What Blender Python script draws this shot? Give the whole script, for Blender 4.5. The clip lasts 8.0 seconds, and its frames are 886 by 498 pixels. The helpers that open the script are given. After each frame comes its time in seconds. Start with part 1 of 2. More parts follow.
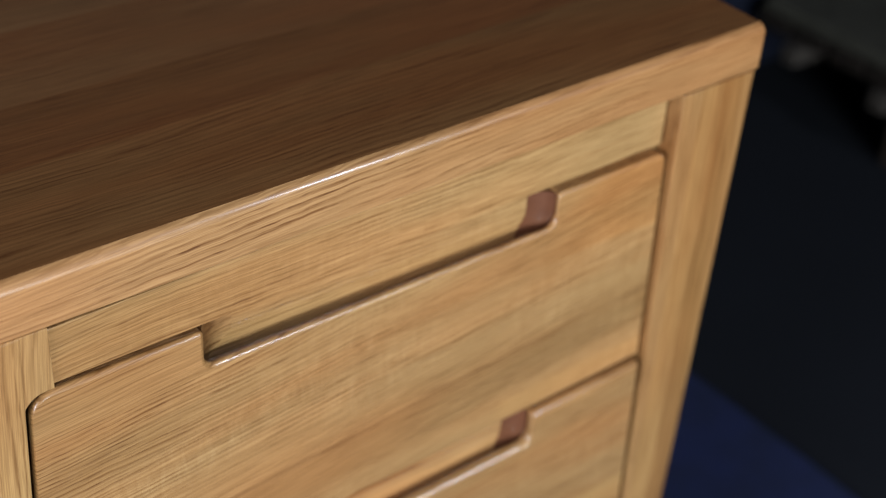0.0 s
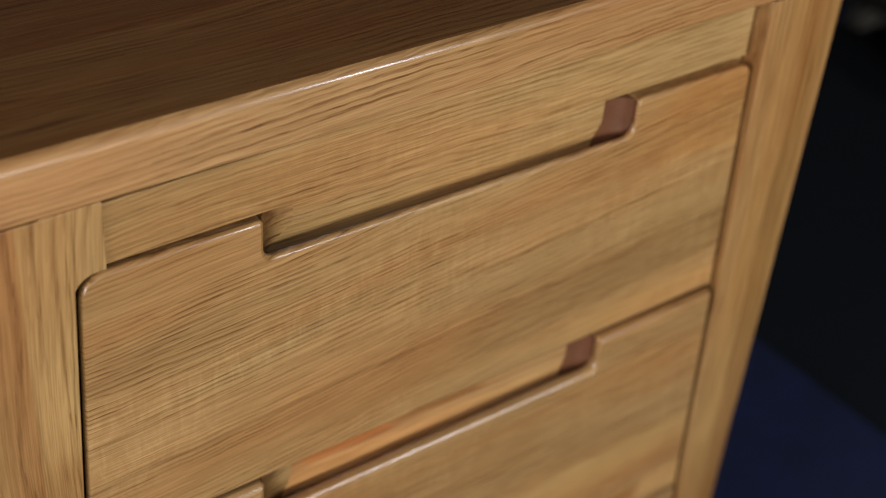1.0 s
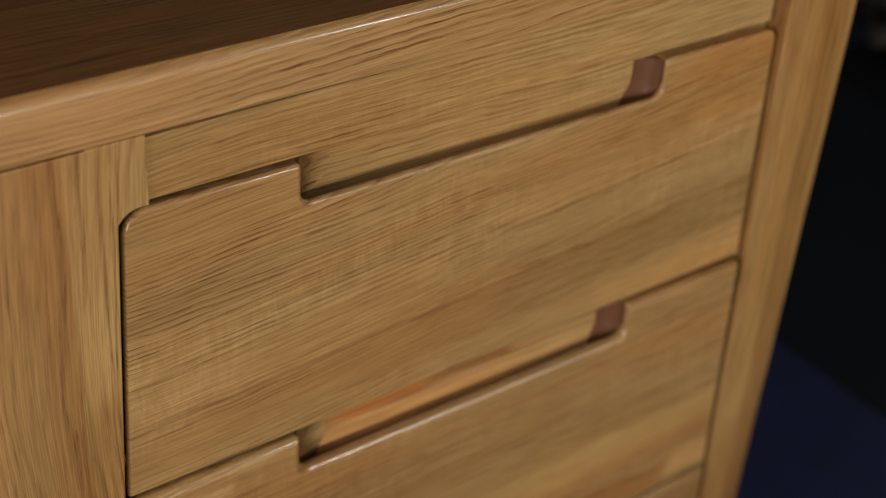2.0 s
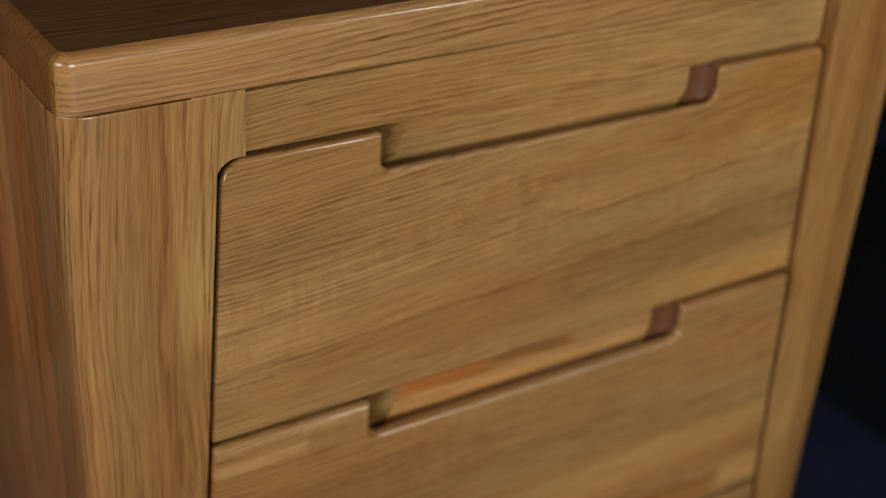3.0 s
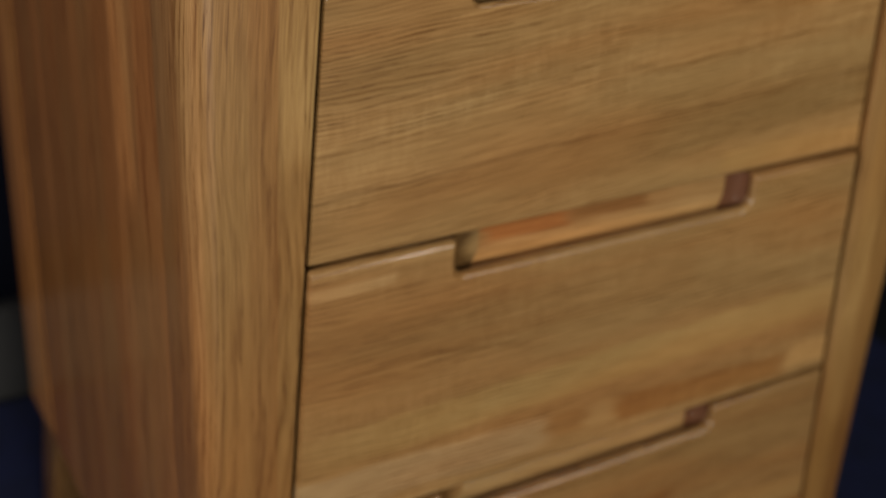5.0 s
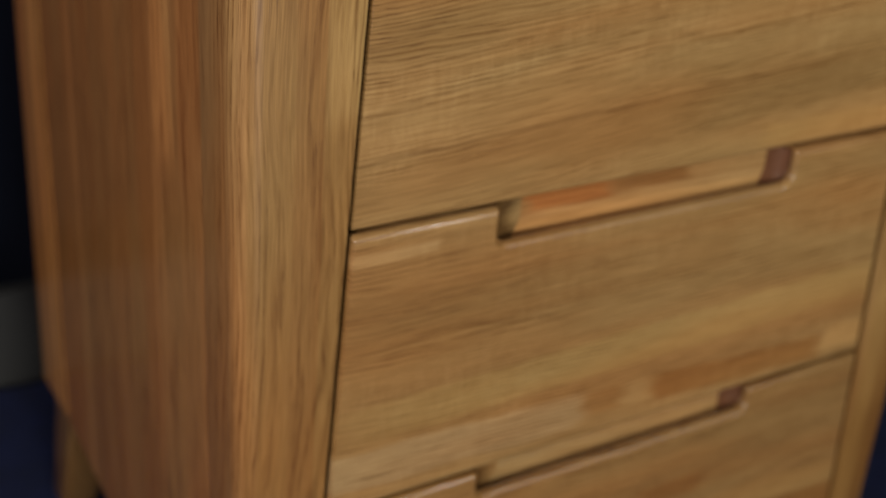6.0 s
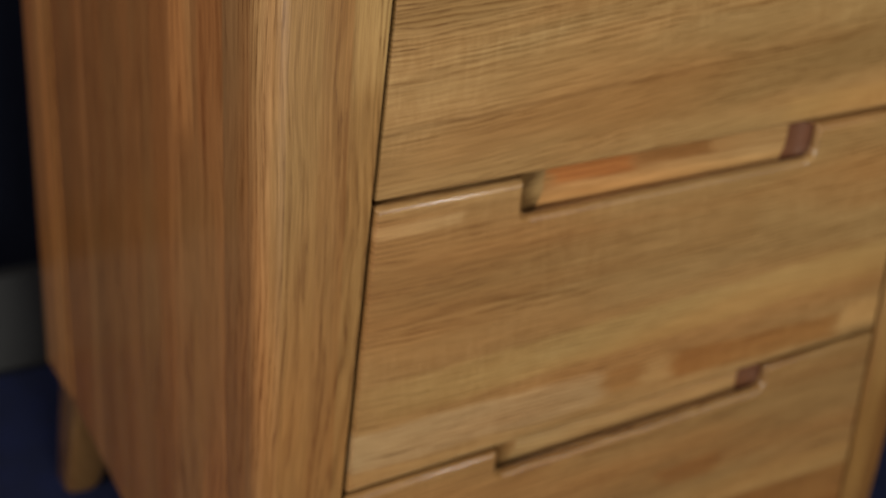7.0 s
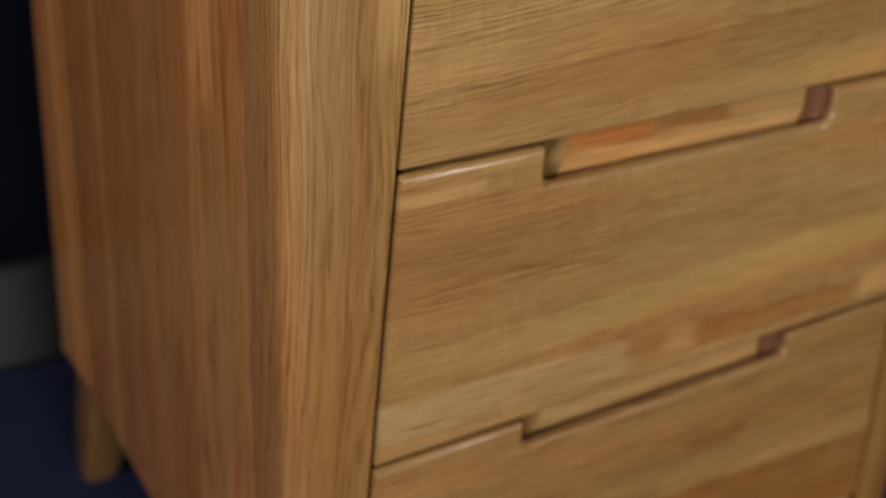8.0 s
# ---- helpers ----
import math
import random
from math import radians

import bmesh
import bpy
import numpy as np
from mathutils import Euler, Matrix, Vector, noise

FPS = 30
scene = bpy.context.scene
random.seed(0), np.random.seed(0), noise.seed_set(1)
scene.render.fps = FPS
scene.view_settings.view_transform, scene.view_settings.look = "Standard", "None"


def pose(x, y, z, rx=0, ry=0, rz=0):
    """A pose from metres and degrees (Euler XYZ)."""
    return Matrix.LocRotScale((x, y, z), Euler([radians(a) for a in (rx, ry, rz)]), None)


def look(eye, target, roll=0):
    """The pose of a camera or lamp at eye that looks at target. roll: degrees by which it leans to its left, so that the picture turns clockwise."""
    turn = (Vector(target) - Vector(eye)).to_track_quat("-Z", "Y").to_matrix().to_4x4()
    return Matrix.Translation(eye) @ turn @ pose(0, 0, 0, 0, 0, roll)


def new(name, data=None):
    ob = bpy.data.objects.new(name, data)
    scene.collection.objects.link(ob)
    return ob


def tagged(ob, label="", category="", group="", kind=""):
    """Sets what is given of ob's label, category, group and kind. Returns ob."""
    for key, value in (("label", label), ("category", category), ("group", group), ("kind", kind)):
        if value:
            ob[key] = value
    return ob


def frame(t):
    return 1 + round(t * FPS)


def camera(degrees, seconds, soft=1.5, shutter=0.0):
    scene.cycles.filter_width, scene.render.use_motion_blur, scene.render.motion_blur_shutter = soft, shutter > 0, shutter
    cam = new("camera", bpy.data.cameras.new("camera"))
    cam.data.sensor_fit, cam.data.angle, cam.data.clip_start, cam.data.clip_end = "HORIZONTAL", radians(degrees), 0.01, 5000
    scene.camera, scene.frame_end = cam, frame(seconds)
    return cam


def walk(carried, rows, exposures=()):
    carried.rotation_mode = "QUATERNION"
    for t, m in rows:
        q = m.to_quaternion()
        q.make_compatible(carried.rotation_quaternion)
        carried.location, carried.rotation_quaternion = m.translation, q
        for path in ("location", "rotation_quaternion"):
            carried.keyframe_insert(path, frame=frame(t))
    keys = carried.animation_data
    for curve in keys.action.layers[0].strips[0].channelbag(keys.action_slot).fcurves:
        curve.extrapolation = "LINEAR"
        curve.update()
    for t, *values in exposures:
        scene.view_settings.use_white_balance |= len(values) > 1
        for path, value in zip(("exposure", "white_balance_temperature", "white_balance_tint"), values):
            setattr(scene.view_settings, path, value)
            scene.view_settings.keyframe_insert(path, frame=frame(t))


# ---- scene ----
cam = camera(34.0, 8.0, soft=1.15)
cam.data.dof.use_dof = True
cam.data.dof.focus_distance = 0.62
cam.data.dof.aperture_fstop = 5.6
# t, x, y, z, rx, ry, rz
ROWS = [
    (0.0, -0.1466, -0.4518, 0.9506, 54.83, -3.35, -36.85),
    (0.5, -0.1491, -0.4556, 0.9192, 54.25, -3.84, -36.11),
    (1.0, -0.1521, -0.4388, 0.8935, 54.28, -3.87, -34.67),
    (1.5, -0.1525, -0.4396, 0.8828, 54.52, -3.36, -34.32),
    (1.7, -0.1604, -0.4469, 0.8718, 55.22, -3.53, -34.50),
    (2.8, -0.2158, -0.5247, 0.8336, 60.47, -3.18, -32.01),
    (3.0, -0.2248, -0.5379, 0.8219, 61.51, -3.40, -31.32),
    (3.5, -0.2404, -0.5569, 0.7999, 62.66, -3.64, -30.47),
    (4.0, -0.2545, -0.5831, 0.7769, 62.78, -3.20, -30.19),
    (4.5, -0.2694, -0.5987, 0.7575, 63.22, -3.23, -29.48),
    (4.7, -0.2719, -0.6043, 0.7523, 63.31, -2.95, -29.18),
    (5.8, -0.2983, -0.5875, 0.7084, 63.58, -3.83, -29.42),
    (6.0, -0.3029, -0.5836, 0.7072, 64.01, -3.97, -29.58),
    (6.5, -0.3119, -0.5760, 0.6941, 63.73, -4.40, -29.75),
    (7.0, -0.3186, -0.5684, 0.6887, 63.96, -4.32, -30.28),
    (7.5, -0.3271, -0.5621, 0.6772, 64.16, -3.68, -31.09),
    (8.0, -0.3339, -0.5649, 0.6717, 64.06, -3.12, -31.17),
]
walk(cam, [(t, pose(x, y, z, rx, ry, rz)) for t, x, y, z, rx, ry, rz in ROWS],
     exposures=[(0.0, 0.80, 5550, 8), (1.0, 0.36, 6050, 8), (2.0, 0.00, 6500, 7), (3.5, -0.19, 6800, 7), (4.7, -0.22, 6750, 7), (6.0, -0.02, 6550, 6), (8.0, 0.10, 6450, 6)])

# ---- light: a dim room, lamps added out of view: front, left and a weak one overhead ----
world = bpy.data.worlds.new("world")
scene.world = world
world.use_nodes = True
world.node_tree.nodes["Background"].inputs["Color"].default_value = (0.02, 0.022, 0.026, 1)
world.node_tree.nodes["Background"].inputs["Strength"].default_value = 0.3


def area_lamp(name, eye, target, size, watts, colour):
    data = bpy.data.lights.new(name, "AREA")
    data.shape, data.size, data.energy, data.color = "SQUARE", size, watts, colour
    ob = new(name, data)
    ob.matrix_world = look(eye, target)
    return ob


area_lamp("key_lamp", (-0.28, -2.88, 0.74), (0.18, 0.0, 0.42), 1.00, 65.0, (1.0, 0.98, 0.88))
area_lamp("side_lamp", (-1.58, -0.60, 0.92), (-0.05, 0.1, 0.42), 0.70, 14.5, (1.0, 0.91, 0.88))
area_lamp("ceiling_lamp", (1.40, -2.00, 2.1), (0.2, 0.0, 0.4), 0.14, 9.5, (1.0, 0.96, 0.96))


# ---- materials ----
class Graph:
    """A node material, with short calls for the nodes that are used most."""

    def __init__(self, name):
        self.material = bpy.data.materials.new(name)
        self.material.use_nodes = True
        self.tree = self.material.node_tree
        self.shader = self.tree.nodes["Principled BSDF"]

    def put(self, socket, value):
        if isinstance(value, bpy.types.NodeSocket):
            self.tree.links.new(value, socket)
        elif isinstance(value, tuple) and len(value) == 3 and socket.type == "RGBA":
            socket.default_value = (*value, 1)
        else:
            socket.default_value = value

    def node(self, kind, **values):
        made = self.tree.nodes.new(kind)
        for key, value in values.items():
            self.put(made.inputs[key.replace("_", " ")], value)
        return made

    def math(self, operation, a, b=0.0, clamp=False):
        made = self.tree.nodes.new("ShaderNodeMath")
        made.operation, made.use_clamp = operation, clamp
        self.put(made.inputs[0], a)
        self.put(made.inputs[1], b)
        return made.outputs[0]

    def mix(self, factor, a, b, blend="MIX"):
        made = self.tree.nodes.new("ShaderNodeMix")
        made.data_type, made.blend_type = "RGBA", blend
        self.put(made.inputs[0], factor)
        self.put(made.inputs[6], a)
        self.put(made.inputs[7], b)
        return made.outputs[2]

    def noise(self, vector, scale, detail=2.0, rough=0.5, distort=0.0):
        return self.node("ShaderNodeTexNoise", Vector=vector, Scale=scale, Detail=detail, Roughness=rough, Distortion=distort).outputs["Fac"]

    def ramp(self, value, stops):
        made = self.node("ShaderNodeValToRGB", Fac=value)
        points = made.color_ramp.elements
        while len(points) < len(stops):
            points.new(0.5)
        for point, (place, colour) in zip(points, stops):
            point.position, point.color = place, (*colour, 1) if isinstance(colour, tuple) else (colour, colour, colour, 1)
        return made.outputs["Color"]

    def span(self, value, low, high, soft):
        """1 between low and high, falling to 0 over soft."""
        up = self.math("DIVIDE", self.math("SUBTRACT", value, low - soft / 2), soft, True)
        down = self.math("DIVIDE", self.math("SUBTRACT", high + soft / 2, value), soft, True)
        return self.math("MULTIPLY", up, down)

    def bump(self, height, strength, distance=0.001):
        self.put(self.shader.inputs["Normal"], self.node("ShaderNodeBump", Height=height, Strength=strength, Distance=distance).outputs[0])


LIGHT_OAK, MID_OAK, DARK_OAK = (0.450, 0.272, 0.125), (0.355, 0.200, 0.083), (0.265, 0.142, 0.055)


def oak(name, grain, seed, staves=(), patches=(), tilt=0.0, pores=0.6, flecks=0.0, shade=0.5, rough=0.34, waves=0.34, curl=0.020, ripple=0.0013, streaks=1.0, ring=270.0, tint=(1.0, 1.0, 1.0)):
    """Lacquered oak. grain: the axis along which it runs; staves: (start in metres across the grain, tint); patches: (from, to
    along the grain, from, to across, tint, strength, slope); tilt: how much the grain climbs a metre; ripple: how far its short
    waves swing; ring: growth rings to the metre."""
    g = Graph(name)
    place = g.node("ShaderNodeTexCoord").outputs["Object"]
    axes = g.node("ShaderNodeSeparateXYZ", Vector=place).outputs
    along, across, depth = {"X": (axes[0], axes[2], axes[1]), "Z": (axes[2], axes[0], axes[1]), "ZXY": (axes[2], g.math("SUBTRACT", axes[0], axes[1]), axes[1]), "ZY": (axes[2], axes[1], axes[0]),
                            "XY": (axes[0], axes[1], axes[2])}[grain]

    def stretched(u, v, w, shift=0.0):
        made = g.node("ShaderNodeCombineXYZ", X=g.math("MULTIPLY", along, u), Y=g.math("MULTIPLY", bent, v), Z=g.math("MULTIPLY", depth, w))
        return g.node("ShaderNodeMapping", Vector=made.outputs[0], Location=(seed * 7.3 + shift, seed * 3.1, seed * 1.7)).outputs[0]

    # the grain wanders a little and climbs along the board
    bent = across
    wander = g.noise(stretched(3.2, 5.0, 5.0), 1.0, 2.0)
    bent = g.math("SUBTRACT", g.math("ADD", across, g.math("MULTIPLY", g.math("SUBTRACT", wander, 0.5), curl)), g.math("MULTIPLY", along, tilt))
    swing = g.noise(stretched(70.0, 30.0, 20.0, 71.0), 1.0, 1.0)
    bent = g.math("ADD", bent, g.math("MULTIPLY", g.math("SUBTRACT", swing, 0.5), ripple))
    # broad bands; growth rings, each darkening towards its edge, where the short dark pores crowd; fibres
    broad = g.noise(stretched(2.6, 30.0, 24.0), 1.0, 3.0, 0.55)
    sway = g.noise(stretched(2.4, 26.0, 20.0, 4.0), 1.0, 3.0, 0.55)
    waver = g.noise(stretched(16.0, 160.0, 80.0, 6.0), 1.0, 2.0, 0.5)
    phase = g.math("ADD", g.math("MULTIPLY", bent, ring), g.math("ADD", g.math("MULTIPLY", sway, 8.0), g.math("MULTIPLY", waver, 0.9)))
    rings = g.math("FRACT", phase)
    edge_of_ring = g.ramp(rings, [(0.0, 0.35), (0.12, 0.0), (0.50, 0.10), (0.90, 1.0), (1.0, 0.35)])
    fine = g.noise(stretched(14.0, 820.0, 400.0, 9.0), 1.0, 3.0, 0.58)
    thread = g.noise(stretched(26.0, 1900.0, 900.0, 12.0), 1.0, 2.0, 0.6)
    tick = g.noise(stretched(32.0, 640.0, 320.0, 61.0), 1.0, 2.0, 0.55)
    dash = g.noise(stretched(62.0, 900.0, 400.0, 15.0), 1.0, 2.0, 0.5)
    zone = g.ramp(g.noise(stretched(5.0, 50.0, 40.0, 21.0), 1.0, 2.0), [(0.38, 0.15), (0.60, 1.0)])
    pore = g.math("MULTIPLY", g.ramp(dash, [(0.57, 0.0), (0.63, 1.0)]), g.math("MULTIPLY", zone, g.ramp(rings, [(0.25, 0.12), (0.80, 1.0)])))
    tone = g.math("ADD", g.math("MULTIPLY", broad, 0.42), g.math("MULTIPLY", fine, waves * 0.5))
    tone = g.math("ADD", tone, shade - 0.21 - waves * 0.25)
    colour = g.ramp(tone, [(0.22, DARK_OAK), (0.50, MID_OAK), (0.80, LIGHT_OAK)])
    lines = g.math("MULTIPLY", g.math("MULTIPLY", edge_of_ring, g.ramp(tick, [(0.40, 1.0), (0.62, 0.25)])), g.math("ADD", g.math("MULTIPLY", zone, 0.75), 0.25))
    colour = g.mix(g.math("MULTIPLY", lines, streaks), colour, g.mix(1.0, colour, (0.47, 0.355, 0.23), "MULTIPLY"))
    colour = g.mix(g.ramp(thread, [(0.42, 0.0), (0.60, 1.0)]), g.mix(1.0, colour, (0.86, 0.835, 0.79), "MULTIPLY"), g.mix(1.0, colour, (1.165, 1.18, 1.20), "MULTIPLY"))
    drift = g.noise(stretched(4.0, 22.0, 20.0, 51.0), 1.0, 2.0)
    colour = g.mix(g.ramp(drift, [(0.38, 0.0), (0.62, 1.0)]), g.mix(1.0, colour, (1.05, 0.96, 0.85), "MULTIPLY"), g.mix(1.0, colour, (0.98, 1.03, 1.01), "MULTIPLY"))
    if staves:
        edge = g.math("ADD", across, g.math("MULTIPLY", g.math("SUBTRACT", wander, 0.5), 0.003))
        stains = (1.0, 1.0, 1.0)
        for start, stain in staves:
            stains = g.mix(g.math("DIVIDE", g.math("SUBTRACT", edge, start), 0.0012, True), stains, stain)
        colour = g.mix(1.0, colour, stains, "MULTIPLY")
    ragged = g.noise(stretched(26.0, 120.0, 60.0, 31.0), 1.0, 2.0)
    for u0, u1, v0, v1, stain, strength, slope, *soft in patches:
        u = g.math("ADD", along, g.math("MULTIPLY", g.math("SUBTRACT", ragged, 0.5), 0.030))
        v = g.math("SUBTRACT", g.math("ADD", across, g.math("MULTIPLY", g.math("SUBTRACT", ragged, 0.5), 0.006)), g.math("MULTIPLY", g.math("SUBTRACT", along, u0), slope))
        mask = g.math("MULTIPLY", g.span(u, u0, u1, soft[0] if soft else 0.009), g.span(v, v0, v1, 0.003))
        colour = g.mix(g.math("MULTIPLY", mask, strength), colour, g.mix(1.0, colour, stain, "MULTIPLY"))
    if flecks:
        ray = g.noise(stretched(190.0, 42.0, 30.0, 40.0), 1.0, 3.0, 0.65, 0.8)
        where = g.noise(stretched(7.0, 17.0, 10.0, 44.0), 1.0, 1.0)
        ray = g.math("MULTIPLY", g.ramp(ray, [(0.40, 0.0), (0.66, 1.0)]), g.ramp(where, [(0.46, 0.0), (0.60, 1.0)]))
        colour = g.mix(g.math("MULTIPLY", ray, flecks), colour, g.mix(1.0, colour, (1.22, 1.30, 1.42), "MULTIPLY"))
    colour = g.mix(g.math("MULTIPLY", pore, pores), colour, g.mix(1.0, colour, (0.50, 0.39, 0.28), "MULTIPLY"))
    g.put(g.shader.inputs["Base Color"], g.mix(1.0, colour, tint, "MULTIPLY"))
    g.put(g.shader.inputs["Roughness"], g.math("ADD", rough - 0.05, g.math("MULTIPLY", fine, 0.12)))
    g.put(g.shader.inputs["Coat Weight"], 0.7)
    g.put(g.shader.inputs["Coat Roughness"], 0.165)
    g.bump(g.math("SUBTRACT", g.math("MULTIPLY", fine, 0.6), pore), 0.14, 0.0004)
    return g.material


def cloth(name, colour, other):
    g = Graph(name)
    place = g.node("ShaderNodeTexCoord").outputs["Object"]
    pile, blot = g.noise(place, 900.0, 3.0, 0.7), g.ramp(g.noise(place, 22.0, 4.0, 0.65), [(0.36, 0.0), (0.64, 1.0)])
    g.put(g.shader.inputs["Base Color"], g.mix(g.math("ADD", g.math("MULTIPLY", pile, 0.5), g.math("MULTIPLY", blot, 0.5)), colour, other))
    g.put(g.shader.inputs["Roughness"], 0.95)
    g.bump(pile, 0.6, 0.002)
    return g.material


def rough_surface(name, colour, other, scale, rough=0.85, relief=0.3):
    g = Graph(name)
    place = g.node("ShaderNodeTexCoord").outputs["Object"]
    small, large = g.noise(place, scale * 12, 4.0, 0.65), g.noise(place, scale, 3.0)
    g.put(g.shader.inputs["Base Color"], g.mix(g.math("ADD", g.math("MULTIPLY", small, 0.5), g.math("MULTIPLY", large, 0.5)), colour, other))
    g.put(g.shader.inputs["Roughness"], rough)
    g.bump(small, relief, 0.002)
    return g.material


PALE, WARM, DULL = (1.10, 1.10, 1.04), (1.0, 0.96, 0.90), (0.84, 0.83, 0.80)
# Stave tones differ; their low tints also paint the top face's shade.
M_TOPS = [oak("oak_top_" + n, "XY", k, shade=d, pores=0.3, rough=0.30, streaks=0.9 if n == "a" else 0.5, tint=c) for n, k, d, c in
          (("a", 21, 0.55, (0.74, 0.60, 0.44)), ("b", 2, 0.42, (0.72, 0.54, 0.39)), ("c", 3, 0.54, (0.72, 0.57, 0.45)), ("d", 4, 0.56, (0.70, 0.61, 0.52)), ("e", 5, 0.50, (0.70, 0.59, 0.48)))]
M_TOP_EDGE = oak("oak_edge", "X", 6, shade=0.54, pores=0.8, tilt=0.05, streaks=1.15, ring=340.0, tint=(0.99, 0.91, 0.86))
# The pale tint from -0.076 to -0.058 paints a highlight on the rounded corner.
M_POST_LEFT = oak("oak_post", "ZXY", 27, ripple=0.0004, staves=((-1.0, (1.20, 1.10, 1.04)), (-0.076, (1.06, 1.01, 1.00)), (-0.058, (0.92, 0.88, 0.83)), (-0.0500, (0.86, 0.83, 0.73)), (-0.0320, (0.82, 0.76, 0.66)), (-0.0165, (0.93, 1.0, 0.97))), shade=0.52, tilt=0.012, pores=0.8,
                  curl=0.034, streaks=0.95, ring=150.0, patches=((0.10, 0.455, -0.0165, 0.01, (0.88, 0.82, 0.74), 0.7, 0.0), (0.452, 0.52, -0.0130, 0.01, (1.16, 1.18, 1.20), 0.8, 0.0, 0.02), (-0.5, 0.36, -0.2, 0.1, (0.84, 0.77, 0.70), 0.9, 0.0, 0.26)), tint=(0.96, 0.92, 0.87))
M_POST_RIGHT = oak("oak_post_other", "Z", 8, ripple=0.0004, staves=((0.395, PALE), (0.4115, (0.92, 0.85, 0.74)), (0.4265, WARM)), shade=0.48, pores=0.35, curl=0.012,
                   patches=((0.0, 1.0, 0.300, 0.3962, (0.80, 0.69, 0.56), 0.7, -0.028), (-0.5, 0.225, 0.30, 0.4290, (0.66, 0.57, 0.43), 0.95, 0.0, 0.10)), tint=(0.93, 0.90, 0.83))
# Narrow paler strips lie at y 0.27 and 0.352, between darker tints.
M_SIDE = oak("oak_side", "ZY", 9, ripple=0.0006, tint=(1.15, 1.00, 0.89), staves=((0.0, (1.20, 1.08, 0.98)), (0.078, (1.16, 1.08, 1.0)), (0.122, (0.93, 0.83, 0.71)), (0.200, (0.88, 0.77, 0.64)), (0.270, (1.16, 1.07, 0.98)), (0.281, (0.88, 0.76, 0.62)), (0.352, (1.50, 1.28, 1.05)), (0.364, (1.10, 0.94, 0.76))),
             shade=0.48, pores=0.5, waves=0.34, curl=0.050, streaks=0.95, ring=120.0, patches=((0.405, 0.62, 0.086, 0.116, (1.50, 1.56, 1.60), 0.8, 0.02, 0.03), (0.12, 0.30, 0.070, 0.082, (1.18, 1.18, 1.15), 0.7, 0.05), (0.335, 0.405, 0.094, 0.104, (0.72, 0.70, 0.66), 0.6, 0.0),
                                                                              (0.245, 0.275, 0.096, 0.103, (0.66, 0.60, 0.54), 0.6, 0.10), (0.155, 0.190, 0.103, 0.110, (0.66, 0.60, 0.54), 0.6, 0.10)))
M_RAIL = oak("oak_rail", "X", 10, shade=0.52, pores=0.45, streaks=0.8, ring=380.0, flecks=0.35, tilt=0.03, tint=(0.97, 1.0, 0.98), patches=((-0.1, 0.120, 0.5, 0.6, (0.85, 0.82, 0.74), 0.9, 0.0, 0.10), (0.20, 0.6, 0.5, 0.6, (1.14, 1.14, 1.12), 0.8, 0.0, 0.14)))
M_STILE = oak("oak_stile", "Z", 11, shade=0.60, pores=0.3)
# The pale lower strip paints light on the lip; the left end is darker.
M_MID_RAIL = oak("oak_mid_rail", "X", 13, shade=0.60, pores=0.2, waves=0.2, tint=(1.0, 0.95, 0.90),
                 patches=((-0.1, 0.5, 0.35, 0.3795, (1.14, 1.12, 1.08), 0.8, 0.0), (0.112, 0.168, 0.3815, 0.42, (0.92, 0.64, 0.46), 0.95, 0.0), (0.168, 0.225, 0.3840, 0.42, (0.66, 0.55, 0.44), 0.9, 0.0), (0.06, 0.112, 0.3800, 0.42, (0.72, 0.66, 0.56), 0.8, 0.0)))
M_LOW_RAIL = oak("oak_low_rail", "X", 14, shade=0.55, pores=0.3)
M_DRAWER_TOP = oak("oak_drawer_a", "X", 15, tilt=0.085, shade=0.58, pores=0.75, flecks=0.65, streaks=1.05, ring=380.0, tint=(0.90, 0.87, 0.79),
                   patches=((-0.1, 0.085, 0.47, 0.60, (0.86, 0.82, 0.76), 0.8, 0.10, 0.05), (0.315, 0.6, 0.50, 0.6, (1.03, 0.92, 0.78), 0.8, 0.0, 0.05), (-0.05, 0.50, 0.398, 0.421, DULL, 0.8, 0.075), (0.27, 0.50, 0.402, 0.415, PALE, 0.9, 0.02), (-0.1, 0.5, 0.4195, 0.4225, (0.62, 0.56, 0.50), 0.7, 0.072)))
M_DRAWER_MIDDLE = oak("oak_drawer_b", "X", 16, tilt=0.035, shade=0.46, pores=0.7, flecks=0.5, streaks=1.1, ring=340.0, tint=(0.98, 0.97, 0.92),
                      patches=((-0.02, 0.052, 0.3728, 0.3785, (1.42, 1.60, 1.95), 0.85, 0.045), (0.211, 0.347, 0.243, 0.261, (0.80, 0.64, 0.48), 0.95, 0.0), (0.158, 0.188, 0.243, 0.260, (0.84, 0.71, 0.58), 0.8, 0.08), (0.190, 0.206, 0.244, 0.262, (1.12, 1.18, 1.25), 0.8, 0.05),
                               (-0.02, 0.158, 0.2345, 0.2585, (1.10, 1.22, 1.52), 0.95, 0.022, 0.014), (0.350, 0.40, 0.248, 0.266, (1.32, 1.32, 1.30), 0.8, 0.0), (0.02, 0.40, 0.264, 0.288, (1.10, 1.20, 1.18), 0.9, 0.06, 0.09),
                               (-0.1, 0.26, 0.318, 0.352, (0.90, 0.84, 0.78), 0.7, 0.03), (-0.1, 0.16, 0.262, 0.384, (0.84, 0.78, 0.71), 0.8, 0.0, 0.16)))
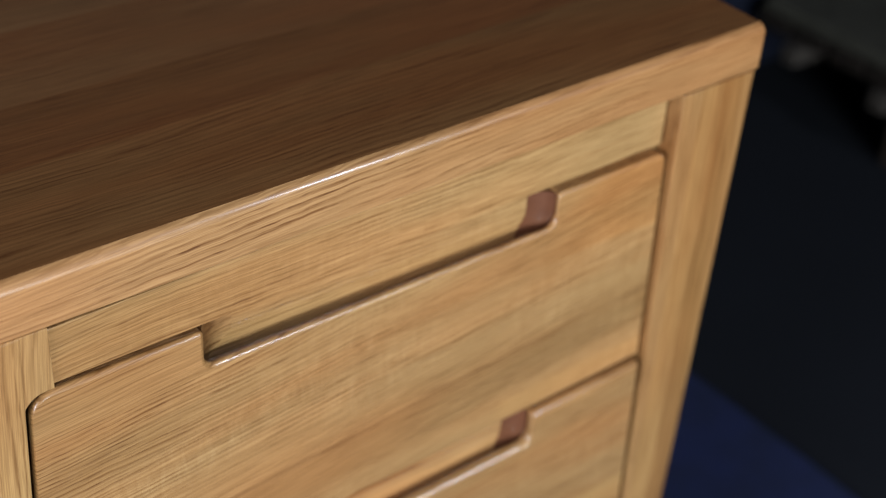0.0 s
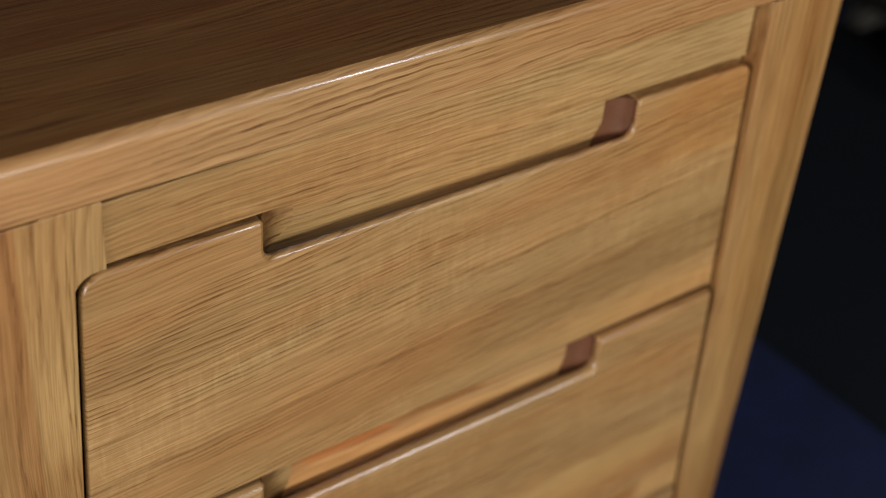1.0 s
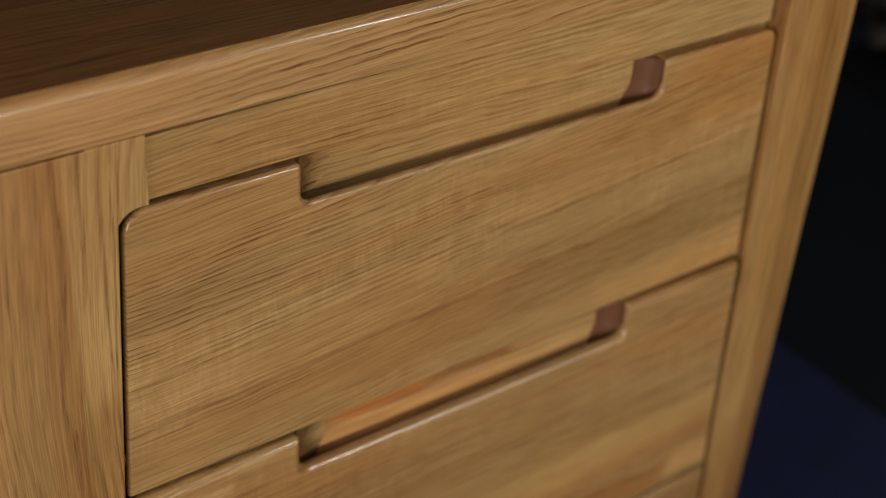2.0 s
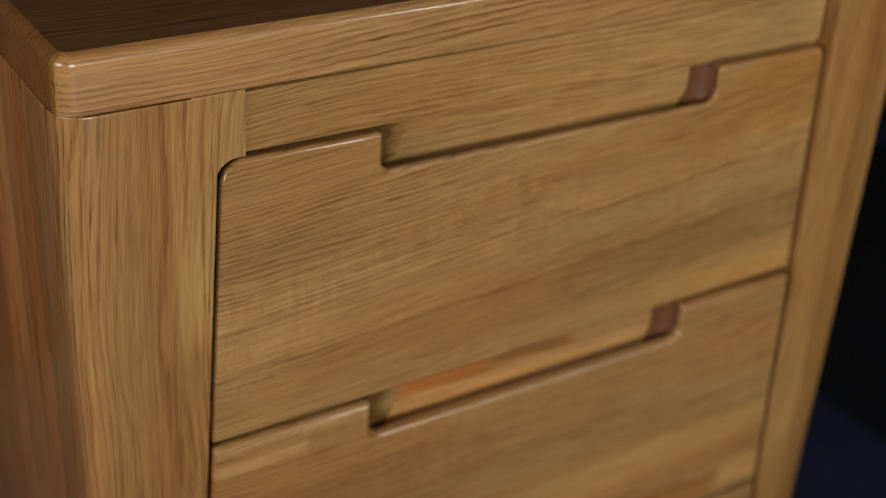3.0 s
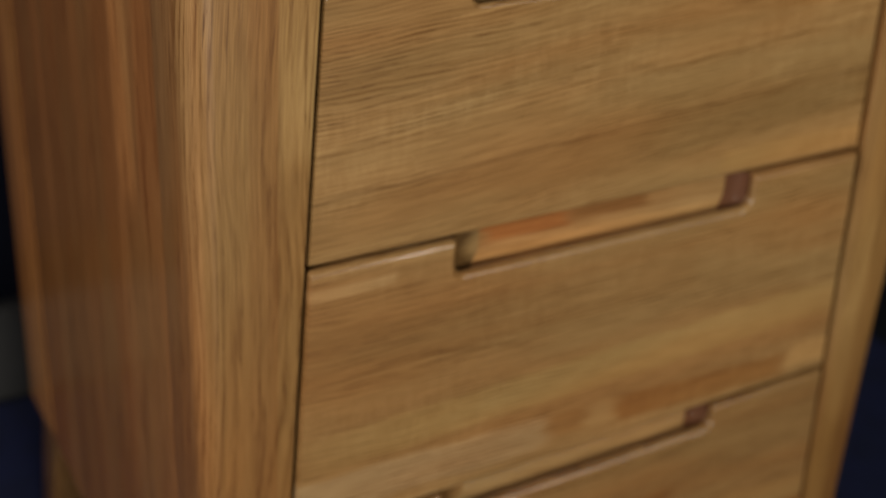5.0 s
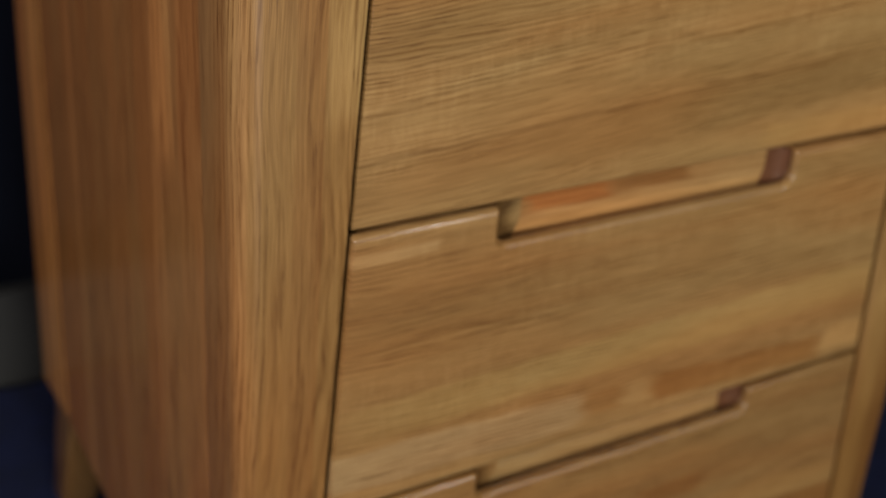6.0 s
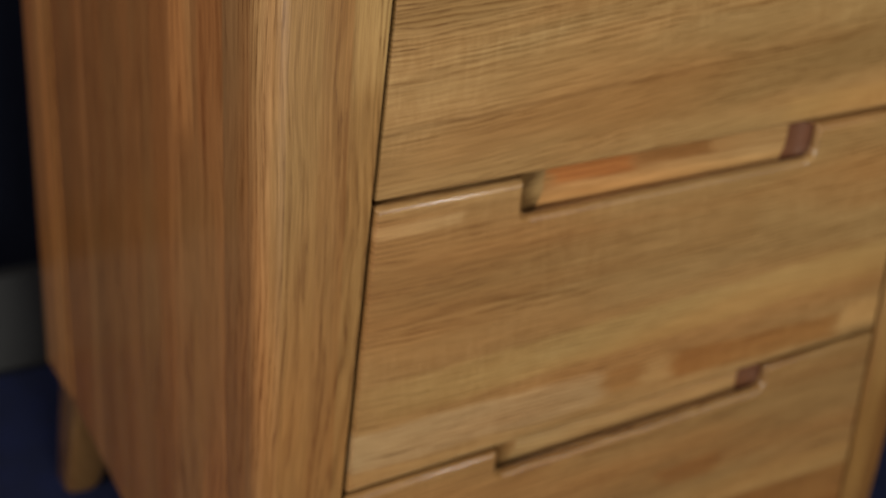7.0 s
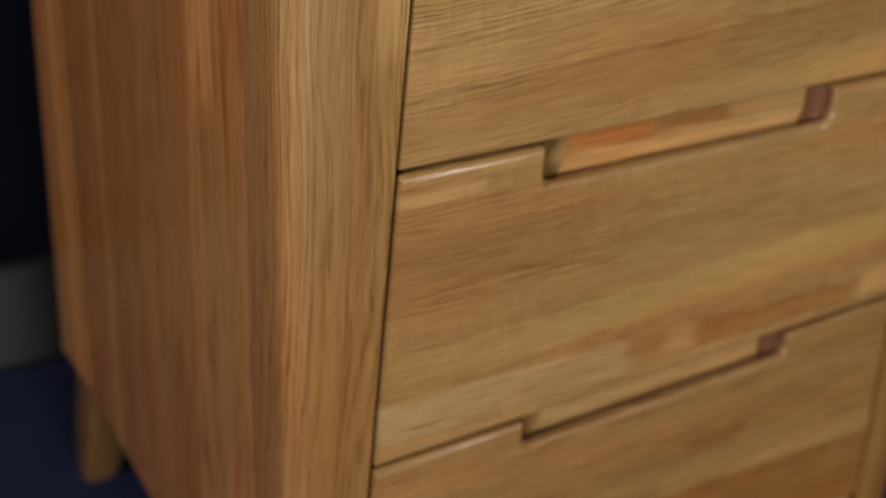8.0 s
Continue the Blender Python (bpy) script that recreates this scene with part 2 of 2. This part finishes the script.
M_DRAWER_BOTTOM = oak("oak_drawer_c", "X", 17, tilt=0.05, shade=0.48, pores=0.7, flecks=0.4, streaks=1.1, ring=340.0, tint=(0.79, 0.74, 0.65), patches=((0.15, 0.45, 0.05, 0.1355, (0.86, 0.68, 0.50), 0.9, 0.0), (0.20, 0.388, 0.137, 0.154, (1.22, 1.22, 1.18), 0.8, 0.0), (0.215, 0.262, 0.162, 0.176, (0.86, 0.70, 0.55), 0.7, 0.0)))
M_END_GRAIN = rough_surface("oak_end_grain", (0.060, 0.022, 0.009), (0.18, 0.070, 0.032), 120.0, 0.55, 0.03)
for socket, value in (("Specular IOR Level", 0.15), ("Coat Weight", 0.6), ("Coat IOR", 1.6), ("Coat Roughness", 0.18)):
    M_END_GRAIN.node_tree.nodes["Principled BSDF"].inputs[socket].default_value = value
# The gradient paints the recess's shade over dark end grain at the left ends.
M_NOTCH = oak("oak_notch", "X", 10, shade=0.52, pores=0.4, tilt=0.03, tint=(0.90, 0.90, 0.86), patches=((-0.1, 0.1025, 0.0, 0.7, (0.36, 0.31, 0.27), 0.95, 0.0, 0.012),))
# The darker tint puts the shade under the body into the legs' oak.
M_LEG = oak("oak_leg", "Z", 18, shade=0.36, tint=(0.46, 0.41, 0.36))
M_CLOTH = cloth("blue_carpet", (0.002, 0.006, 0.034), (0.006, 0.013, 0.078))
M_FLOOR = rough_surface("dark_floor", (0.0022, 0.0030, 0.0060), (0.0058, 0.0074, 0.0130), 9.0)
M_WALL = rough_surface("dark_wall", (0.0045, 0.006, 0.013), (0.009, 0.011, 0.021), 4.0, 0.95)
M_CEILING = rough_surface("grey_ceiling", (0.10, 0.10, 0.10), (0.14, 0.14, 0.14), 4.0, 0.9)
M_GREY_PAINT = rough_surface("grey_paint", (0.016, 0.0155, 0.016), (0.026, 0.025, 0.026), 12.0, 0.8, 0.1)
M_PALLET = rough_surface("weathered_brown_wood", (0.0005, 0.0004, 0.0003), (0.018, 0.011, 0.007), 22.0, 0.8, 0.5)
M_PALLET_BLOCK = rough_surface("brown_pallet_block", (0.006, 0.0034, 0.0018), (0.036, 0.021, 0.012), 22.0, 0.8, 0.5)
M_PALLET_END = rough_surface("pale_pallet_wood", (0.015, 0.012, 0.009), (0.048, 0.037, 0.030), 22.0, 0.8, 0.5)
M_GREY_SHEET = cloth("grey_sheet", (0.034, 0.032, 0.024), (0.060, 0.056, 0.044))
for dark, gloss in ((M_FLOOR, 0.3), (M_WALL, 0.1), (M_PALLET, 0.3), (M_GREY_SHEET, 0.3)):
    dark.node_tree.nodes["Principled BSDF"].inputs["Specular IOR Level"].default_value = gloss


# ---- shapes ----
def mesh_object(name, bm, material, parent=None, label=""):
    bmesh.ops.recalc_face_normals(bm, faces=bm.faces)
    for edge in bm.edges:
        if len(edge.link_faces) == 2 and edge.calc_face_angle(0.0) > 0.6:
            edge.smooth = False
    data = bpy.data.meshes.new(name)
    bm.to_mesh(data)
    bm.free()
    data.materials.append(material)
    ob = new(name, data)
    ob.parent = parent
    return tagged(ob, label)


def part(name, bm, material, parent, label=""):
    return mesh_object(name, bm, material, parent, label)


def corner(points, before, at, after, radius, steps=6):
    """Adds the rounded corner at a point of an outline."""
    at, before, after = Vector(at), Vector(before), Vector(after)
    radius = max(radius, 0.0002)
    a, b = (before - at).normalized(), (after - at).normalized()
    half = a.angle(b) / 2
    reach = radius / math.tan(half)
    middle = at + (a + b).normalized() * radius / math.sin(half)
    start, end = at + a * reach - middle, at + b * reach - middle
    turn = start.angle_signed(end)
    for k in range(steps + 1):
        points.append(middle + Matrix.Rotation(-turn * k / steps, 2) @ start)


def outline(corners):
    """A closed outline of (u, v, radius), its corners rounded."""
    points = []
    for k, (u, v, radius, *_) in enumerate(corners):
        before, after = corners[k - 1], corners[(k + 1) % len(corners)]
        corner(points, before[:2], (u, v), after[:2], radius)
    return points


def shrunk(corners, amount):
    """The corners of an outline, counter-clockwise, moved inwards, with the radii that keep the rim even. A fourth number
    in a corner is the share by which the edge that starts there moves."""
    made = []
    for k, (u, v, radius, *_) in enumerate(corners):
        last, after = corners[k - 1], corners[(k + 1) % len(corners)]
        p, a, b = Vector((u, v)), Vector(last[:2]), Vector(after[:2])
        d1, d2 = (p - a).normalized(), (b - p).normalized()
        n1 = Vector((-d1.y, d1.x))
        a1, a2 = (amount * (c[3] if len(c) > 3 else 1.0) for c in (last, corners[k]))
        cross = d1.x * d2.y - d1.y * d2.x
        q = p + (d2 * a1 - d1 * a2) / cross if abs(cross) > 0.1 else p + n1 * a1
        made.append((q.x, q.y, radius + amount if cross < 0 else max(radius - (a1 + a2) / 2, 0.0002)))
    return made


def plate(corners, low, high, bevel_low, bevel_high, to_space, steps=4):
    """A plate over rounded corners (counter-clockwise) between two levels, its rims rounded; to_space turns u, v, level into a place."""
    rings = []
    for k in range(steps + 1):
        # half way between a round and a chamfer
        a, share = math.pi / 2 * k / steps, k / steps
        inset, rise = 1 - (math.sin(a) + share) / 2, (1 - math.cos(a) + share) / 2
        rings.append((bevel_low * inset, low + bevel_low * rise))
    # two close rings keep the flat sides flat
    room = (high - bevel_high - low - bevel_low) * 0.3
    rings += [(0.0, low + bevel_low + min(room, 0.0006)), (0.0, high - bevel_high - min(room, 0.0006))]
    for inset, rise in [((1 - math.cos(math.pi / 2 * k / steps) + k / steps) / 2, (1 - math.sin(math.pi / 2 * k / steps) + 1 - k / steps) / 2) for k in range(steps + 1)]:
        rings.append((bevel_high * inset, high - bevel_high * rise))
    bm = bmesh.new()
    loops = [[bm.verts.new(to_space(p.x, p.y, level)) for p in outline(shrunk(corners, inset))] for inset, level in rings]
    count = len(loops[0])
    for lower, upper in zip(loops, loops[1:]):
        for k in range(count):
            bm.faces.new((lower[k], lower[(k + 1) % count], upper[(k + 1) % count], upper[k])).smooth = True
    ends = [bm.faces.new(loops[0][::-1]), bm.faces.new(loops[-1])]
    for face in ends:
        face.normal_update()
    bmesh.ops.triangulate(bm, faces=ends)
    return bm


def front_space(u, v, level):
    return (u, level, v)


def plan_space(u, v, level):
    return (u, v, level)


def block(x0, x1, y0, y1, z0, z1, radius=0.0015):
    """A block with its edges rounded."""
    bm = bmesh.new()
    bmesh.ops.create_cube(bm, size=1.0, matrix=Matrix.Translation(((x0 + x1) / 2, (y0 + y1) / 2, (z0 + z1) / 2)) @ Matrix.Diagonal((x1 - x0, y1 - y0, z1 - z0, 1)))
    if radius:
        bmesh.ops.bevel(bm, geom=bm.edges[:], offset=radius, segments=2, profile=0.6, affect="EDGES")
    return bm


def slice_of(bm, axis, low, high):
    """What lies between two planes, closed at the cuts."""
    for place, sign in ((low, -1), (high, 1)):
        normal = [0, 0, 0]
        normal[axis] = sign
        spot = [0, 0, 0]
        spot[axis] = place
        cut = bmesh.ops.bisect_plane(bm, geom=bm.verts[:] + bm.edges[:] + bm.faces[:], plane_co=spot, plane_no=normal, clear_outer=True)
        edges = [e for e in cut["geom_cut"] if isinstance(e, bmesh.types.BMEdge)]
        if edges:
            bmesh.ops.contextual_create(bm, geom=edges)
    return bm


def joined(bm, other):
    """Adds a second shell to a mesh."""
    data = bpy.data.meshes.new("shell")
    other.to_mesh(data)
    other.free()
    bm.from_mesh(data)
    bpy.data.meshes.remove(data)
    return bm


# ---- the nightstand's taper: the posts grow narrower towards the floor, and the drawers wider ----
def inner_left(z):
    return 0.0072 - 0.047 * (0.5310 - z)


def inner_right(z):
    return 0.3755 + 0.036 * (0.5360 - z)


def outer_left(z):
    return LEFT + 0.018 * max(0.0, 0.5792 - z)


def outer_right(z):
    return RIGHT - 0.010 * max(0.0, 0.5792 - z) - 0.030 * max(0.0, 0.26 - z)


def tapered(bm, outer, inner=None, at_outer=0.0, at_inner=1.0):
    """Moves a post's faces sideways, level by level, so that it follows the outer and the inner line."""
    for v in bm.verts:
        if inner is None:
            v.co.x += outer(v.co.z) - at_outer
        else:
            share = (v.co.x - at_outer) / (at_inner - at_outer)
            v.co.x = outer(v.co.z) + (inner(v.co.z) - outer(v.co.z)) * share
    return bm


def leaning(bm):
    """The top is not quite level: what meets it follows."""
    for v in bm.verts:
        if v.co.z > 0.56:
            v.co.z += 0.0045 * (v.co.x - 0.19) / 0.5
    return bm


# ---- the room ----
LEFT, RIGHT, BACK = -0.0644, 0.4372, 0.409
FRONT_LOW, BODY_LOW, TOP_LOW, TOP_HIGH = 0.047, 0.096, 0.5795, 0.6068
BACKING, BACKING_LOW = 0.0130, 0.0102


def structure(name, bm, material, label, category):
    return tagged(mesh_object(name, bm, material), label, category, kind="structure")


structure("floor", block(-2.6, 2.8, -3.1, 0.9, -0.12, 0.0, 0), M_FLOOR, "near-black slate-grey rough floor", "floor")
structure("wall_north", block(-2.6, 2.8, 0.725, 0.825, 0.0, 2.6, 0), M_WALL, "near-black navy painted wall behind the nightstand", "wall")
structure("wall_south", block(-2.6, 2.8, -3.1, -3.0, 0.0, 2.6, 0), M_WALL, "near-black navy painted wall", "wall")
structure("wall_west", block(-2.6, -2.5, -3.0, 0.725, 0.0, 2.6, 0), M_WALL, "near-black navy painted wall", "wall")
structure("wall_east", block(2.7, 2.8, -3.0, 0.725, 0.0, 2.6, 0), M_WALL, "near-black navy painted wall", "wall")
structure("ceiling", block(-2.6, 2.8, -3.1, 0.9, 2.6, 2.7, 0), M_CEILING, "plain grey painted ceiling", "ceiling")


def carpet():
    """A sheet of carpet, 4 mm thick, with a slightly uneven edge and surface."""
    bm = bmesh.new()
    columns, rows = 60, 60
    x0, x1, y0, y1 = -1.5, 0.79, -1.6, 0.545
    grid = []
    for j in range(rows + 1):
        line = []
        for i in range(columns + 1):
            u, v = i / columns, j / rows
            x, y = x0 + (x1 - x0) * u, y0 + (y1 - y0) * v
            if i in (0, columns):
                x += 0.004 * noise.noise((0, y * 4, 3))
            if j in (0, rows):
                y += 0.004 * noise.noise((x * 4, 0, 5))
            line.append(bm.verts.new((x, y, 0.004)))
        grid.append(line)
    for j in range(rows):
        for i in range(columns):
            bm.faces.new((grid[j][i], grid[j][i + 1], grid[j + 1][i + 1], grid[j + 1][i])).smooth = True
    rim = bmesh.ops.extrude_edge_only(bm, edges=[e for e in bm.edges if e.is_boundary])
    for v in rim["geom"]:
        if isinstance(v, bmesh.types.BMVert):
            v.co.z = 0.0
    return bm


tagged(mesh_object("carpet", carpet(), M_CLOTH), "dark blue short-pile carpet piece lying on the floor", "carpet")

tagged(mesh_object("plinth_board", block(-1.3, 0.36, 0.556, 0.574, 0.0005, 0.094, 0.002), M_GREY_PAINT), "low grey painted plinth board standing behind the blue carpet", "board")

# ---- the nightstand ----
nightstand = tagged(new("nightstand"), "honey-coloured lacquered oak nightstand with three closed drawers", "nightstand")
nightstand.empty_display_size = 0.1


def build_tabletop():
    shape = [(LEFT, 0.0, 0.009), (RIGHT, 0.0, 0.0012, 0.3), (RIGHT, BACK, 0.006), (LEFT, BACK, 0.006)]
    edges = (-0.01, 0.0045, 0.0755, 0.127, 0.198, 0.300, 0.42)
    tabletop = None
    for k, (low, high) in enumerate(zip(edges, edges[1:])):
        bm = leaning(slice_of(plate(shape, TOP_LOW, TOP_HIGH, 0.0010, 0.0044, plan_space), 1, low, high))
        if tabletop is None:
            tabletop = part("tabletop", bm, M_TOP_EDGE, nightstand, "thick oak top with rounded corners and softened edges")
        else:
            part("stave", bm, M_TOPS[k - 1], tabletop)


build_tabletop()


def build_posts():
    high = TOP_LOW - 0.0005
    left_plan = [(LEFT, 0.0, 0.014), (-0.0008, 0.0, 0.0005), (-0.0008, 0.045, 0), (LEFT, 0.045, 0)]
    right_plan = [(0.3795, 0.0, 0.0010), (RIGHT, 0.0, 0.005), (RIGHT, 0.045, 0), (0.3795, 0.045, 0)]
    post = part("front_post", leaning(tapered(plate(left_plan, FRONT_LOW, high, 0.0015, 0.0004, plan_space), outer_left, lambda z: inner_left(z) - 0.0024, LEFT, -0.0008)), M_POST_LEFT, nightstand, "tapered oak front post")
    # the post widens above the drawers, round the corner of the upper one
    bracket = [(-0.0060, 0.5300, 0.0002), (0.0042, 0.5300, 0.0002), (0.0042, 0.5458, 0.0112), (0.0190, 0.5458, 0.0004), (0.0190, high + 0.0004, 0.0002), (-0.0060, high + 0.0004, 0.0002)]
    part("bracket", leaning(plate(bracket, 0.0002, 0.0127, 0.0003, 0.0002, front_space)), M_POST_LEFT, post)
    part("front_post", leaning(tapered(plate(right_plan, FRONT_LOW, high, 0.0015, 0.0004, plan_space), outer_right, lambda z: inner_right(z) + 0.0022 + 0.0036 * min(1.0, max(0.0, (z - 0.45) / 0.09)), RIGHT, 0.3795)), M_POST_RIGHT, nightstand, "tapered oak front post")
    for x0, x1 in ((LEFT, LEFT + 0.05), (RIGHT - 0.05, RIGHT)):
        plan = [(x0, 0.338, 0.006), (x1, 0.338, 0.006), (x1, BACK, 0.008), (x0, BACK, 0.008)]
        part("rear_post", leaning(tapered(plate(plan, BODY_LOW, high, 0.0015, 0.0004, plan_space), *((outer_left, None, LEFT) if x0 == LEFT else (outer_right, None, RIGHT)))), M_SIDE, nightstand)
    for x0, x1, outer, edge in ((LEFT + 0.0006, LEFT + 0.02, outer_left, LEFT), (RIGHT - 0.02, RIGHT - 0.0006, outer_right, RIGHT)):
        bm = tapered(block(x0, x1, 0.0452, 0.3378, BODY_LOW, high, 0.0004), outer, None, edge)
        for v in bm.verts:
            # the lower edge drops towards the front
            if v.co.z < 0.2:
                v.co.z -= (BODY_LOW - FRONT_LOW) * min(1.0, (0.3378 - v.co.y) / 0.2)
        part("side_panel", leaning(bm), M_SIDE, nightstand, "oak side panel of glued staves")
    part("back_panel", leaning(block(LEFT + 0.05, RIGHT - 0.05, 0.380, 0.392, BODY_LOW, high, 0)), M_LOW_RAIL, nightstand)
    part("bottom_panel", block(LEFT + 0.02, RIGHT - 0.02, 0.045, 0.38, BODY_LOW + 0.002, BODY_LOW + 0.016, 0), M_LOW_RAIL, nightstand)


build_posts()


def build_frame():
    high = TOP_LOW - 0.0005
    # the rail stands flush with the bracket and runs back to the right
    def slanted(bm):
        for v in bm.verts:
            if v.co.y < 0.02:
                v.co.y += 0.0076 * (v.co.x - 0.0190) / 0.36
        return bm

    part("top_rail", leaning(slanted(block(0.0190, 0.3780, 0.0016, 0.035, 0.5472, high - 0.0015, 0.0006))), M_RAIL, nightstand, "pale oak rail under the top")
    part("rail_bead", leaning(slanted(block(0.0193, 0.3778, 0.0045, 0.0340, high - 0.0014, high, 0.0002))), M_STILE, nightstand)
    part("notch_backing", block(0.0190, 0.3790, BACKING, 0.035, 0.5050, 0.5471, 0.0004), M_RAIL, nightstand)
    part("stile", block(0.0018, 0.0188, 0.0300, 0.044, 0.075, 0.574, 0.0004), M_STILE, nightstand)
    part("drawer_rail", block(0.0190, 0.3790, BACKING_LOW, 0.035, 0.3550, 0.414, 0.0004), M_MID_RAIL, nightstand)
    part("drawer_rail", block(0.0190, 0.3790, BACKING_LOW, 0.035, 0.1900, 0.245, 0.0004), M_LOW_RAIL, nightstand)
    part("bottom_rail", block(-0.0100, 0.3880, 0.001, 0.035, FRONT_LOW, 0.0745, 0.0012), M_LOW_RAIL, nightstand)


build_frame()


def build_drawer(low, high, notch, notch_low, radius_left, radius_right, proud, rim, lip, backing, material, label, skew=0.0, narrowing=-0.25, widening=0.5):
    """A drawer front with a long finger notch in its upper edge with hollowed ends. low, high: the edge's height at
    the drawer's left and right end."""
    def level(pair, x):
        return pair[0] + (pair[1] - pair[0]) * x / 0.376

    a, b = notch
    drop = 0.0003
    floor_a, floor_b = level(high, a) - notch_low, level(high, b) - notch_low

    def front(groove, drop=0.0, side=0.0):
        return [(inner_left(low[0]) + side, low[0], 0.0015), (inner_right(low[1]) + skew, low[1], 0.0015), (inner_right(high[1]) + skew, high[1] - drop, radius_right),
                (b, level(high, b) - drop, 0.0022, 0.4), (b, floor_b - groove, 0.0068), (a, floor_a - groove, 0.0055), (a, level(high, a) - drop, 0.0022), (inner_left(high[0]) + side, high[0] - drop, max(radius_left - side, 0.001), 0.4)]

    bm = joined(plate(front(0.0), -proud, lip, rim, 0.0006, front_space), plate(front(0.0055, drop, 0.0045), lip + 0.0001, backing - 0.0006, 0.0001, 0.0003, front_space))
    for v in bm.verts:
        # a drawer may sit a little deeper at its right end
        v.co.y += skew * v.co.x / 0.376 * max(0.0, 1.0 - max(0.0, v.co.y) / backing)
    drawer = part("drawer", bm, material, nightstand, label)
    # the hollowed ends of the notch: scoops of dark end grain, the left with painted shade
    depth = backing - 0.0002
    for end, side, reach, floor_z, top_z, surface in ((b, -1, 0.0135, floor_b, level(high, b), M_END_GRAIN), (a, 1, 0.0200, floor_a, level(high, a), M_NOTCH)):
        bm = bmesh.new()
        back = skew * end / 0.376
        rings = []
        # the one widens into the slot at its foot, the other narrows
        foot = widening if side < 0 else narrowing
        for height, grow in ((-0.0060, 1.0), (-0.0030, 0.90), (-0.0005, 0.74), (0.0020, 0.48), (0.0045, 0.23), (0.0070, 0.07), (0.0100, 0.0), (None, 0.0)):
            share = 1.0 + foot * grow
            z = top_z - 0.0012 if height is None else floor_z + height
            curve = [(end, 0.0024 + back)]
            for k in range(11):
                angle = math.pi / 2 * k / 10
                curve.append((end + side * reach * share * (1 - math.cos(angle)), 0.0030 + back + (depth - 0.0030 - back) * math.sin(angle)))
            curve += [(end - side * 0.0006, depth), (end - side * 0.0006, 0.0024 + back)]
            rings.append([bm.verts.new((x, y, z)) for x, y in curve])
        for lower, upper in zip(rings, rings[1:]):
            for k in range(len(lower)):
                n = (k + 1) % len(lower)
                bm.faces.new((lower[k], lower[n], upper[n], upper[k])).smooth = True
        for ring in (rings[0], rings[-1]):
            face = bm.faces.new(ring)
            face.normal_update()
            bmesh.ops.triangulate(bm, faces=[face])
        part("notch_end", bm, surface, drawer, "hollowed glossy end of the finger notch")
    # the box behind the front
    bm = bmesh.new()
    z0, z1 = max(low) + 0.012, min(high) - 0.045
    for args in ((0.024, 0.036, 0.036, 0.36, z0, z1), (0.346, 0.358, 0.036, 0.36, z0, z1), (0.0361, 0.3459, 0.348, 0.36, z0, z1), (0.0361, 0.3459, 0.036, 0.3479, z0, z0 + 0.008)):
        joined(bm, block(*args, 0))
    part("drawer_box", bm, M_STILE, drawer)


build_drawer((0.3932, 0.4002), (0.5440, 0.5446), (0.0902, 0.3000), 0.0205, 0.0112, 0.0055, -0.0006, 0.0021, 0.0046, BACKING, M_DRAWER_TOP, "closed oak drawer with a notched finger pull and wild grain", 0.0026, -0.65)
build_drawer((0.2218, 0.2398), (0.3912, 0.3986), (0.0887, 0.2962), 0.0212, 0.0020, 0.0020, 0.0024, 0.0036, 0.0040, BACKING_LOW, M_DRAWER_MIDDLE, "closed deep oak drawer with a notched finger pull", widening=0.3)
build_drawer((0.0760, 0.0760), (0.2194, 0.2372), (0.0900, 0.2920), 0.0165, 0.0020, 0.0020, 0.0030, 0.0036, 0.0040, BACKING_LOW, M_DRAWER_BOTTOM, "closed lower oak drawer with a notched finger pull", widening=0.0)


def build_legs():
    for y, sy, top in ((0.0, 1, FRONT_LOW), (BACK - 0.026, -1, BODY_LOW)):
        for x, sx in ((outer_left(top), 1), (outer_right(top), -1)):
            bm = bmesh.new()
            rings = []
            for z, size, inset in ((top - 0.0005, 0.046, 0.002), (top * 0.55, 0.038, 0.003), (0.010, 0.029, 0.0045), (0.0045, 0.024, 0.007)):
                points = outline([(inset, inset, 0.007), (inset + size, inset, 0.007), (inset + size, inset + size, 0.007), (inset, inset + size, 0.007)])
                # the rear legs splay outwards a little
                out = 0.010 * (1.0 - z / top) if sy < 0 else 0.0
                rings.append([bm.verts.new((x + sx * (p.x - out), y + sy * p.y, z)) for p in points])
            count = len(rings[0])
            for a, b in zip(rings, rings[1:]):
                for k in range(count):
                    bm.faces.new((a[k], a[(k + 1) % count], b[(k + 1) % count], b[k])).smooth = True
            bm.faces.new(rings[0])
            bm.faces.new(rings[-1])
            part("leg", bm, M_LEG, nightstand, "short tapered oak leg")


build_legs()

# ---- a low pallet further off ----
pallet = tagged(new("pallet"), "low weathered brown wooden pallet standing on the floor", "pallet")
for k in range(5):
    part("deck_board", block(1.305, 2.12, 0.385 + k * 0.063, 0.385 + k * 0.063 + 0.054, 0.095, 0.115, 0.003), M_PALLET, pallet)
for y in (0.456, 0.604):
    part("bearer", block(1.290, 2.12, y, y + 0.026, 0.070, 0.0948, 0.003), M_PALLET_END, pallet, "pale end grain")
# the far block of the near end sits deep under the deck
for x, y in ((1.302, 0.392), (1.442, 0.640), (1.66, 0.392), (1.66, 0.640), (2.03, 0.392), (2.03, 0.640)):
    part("block", block(x, x + 0.08, y, y + 0.058, 0.0005, 0.0948, 0.003), M_PALLET_BLOCK, pallet)
tagged(mesh_object("grey_sheet", block(1.312, 2.12, 0.390, 0.690, 0.1152, 0.135, 0.006), M_GREY_SHEET), "folded grey-green sheet lying on the pallet", "sheet")
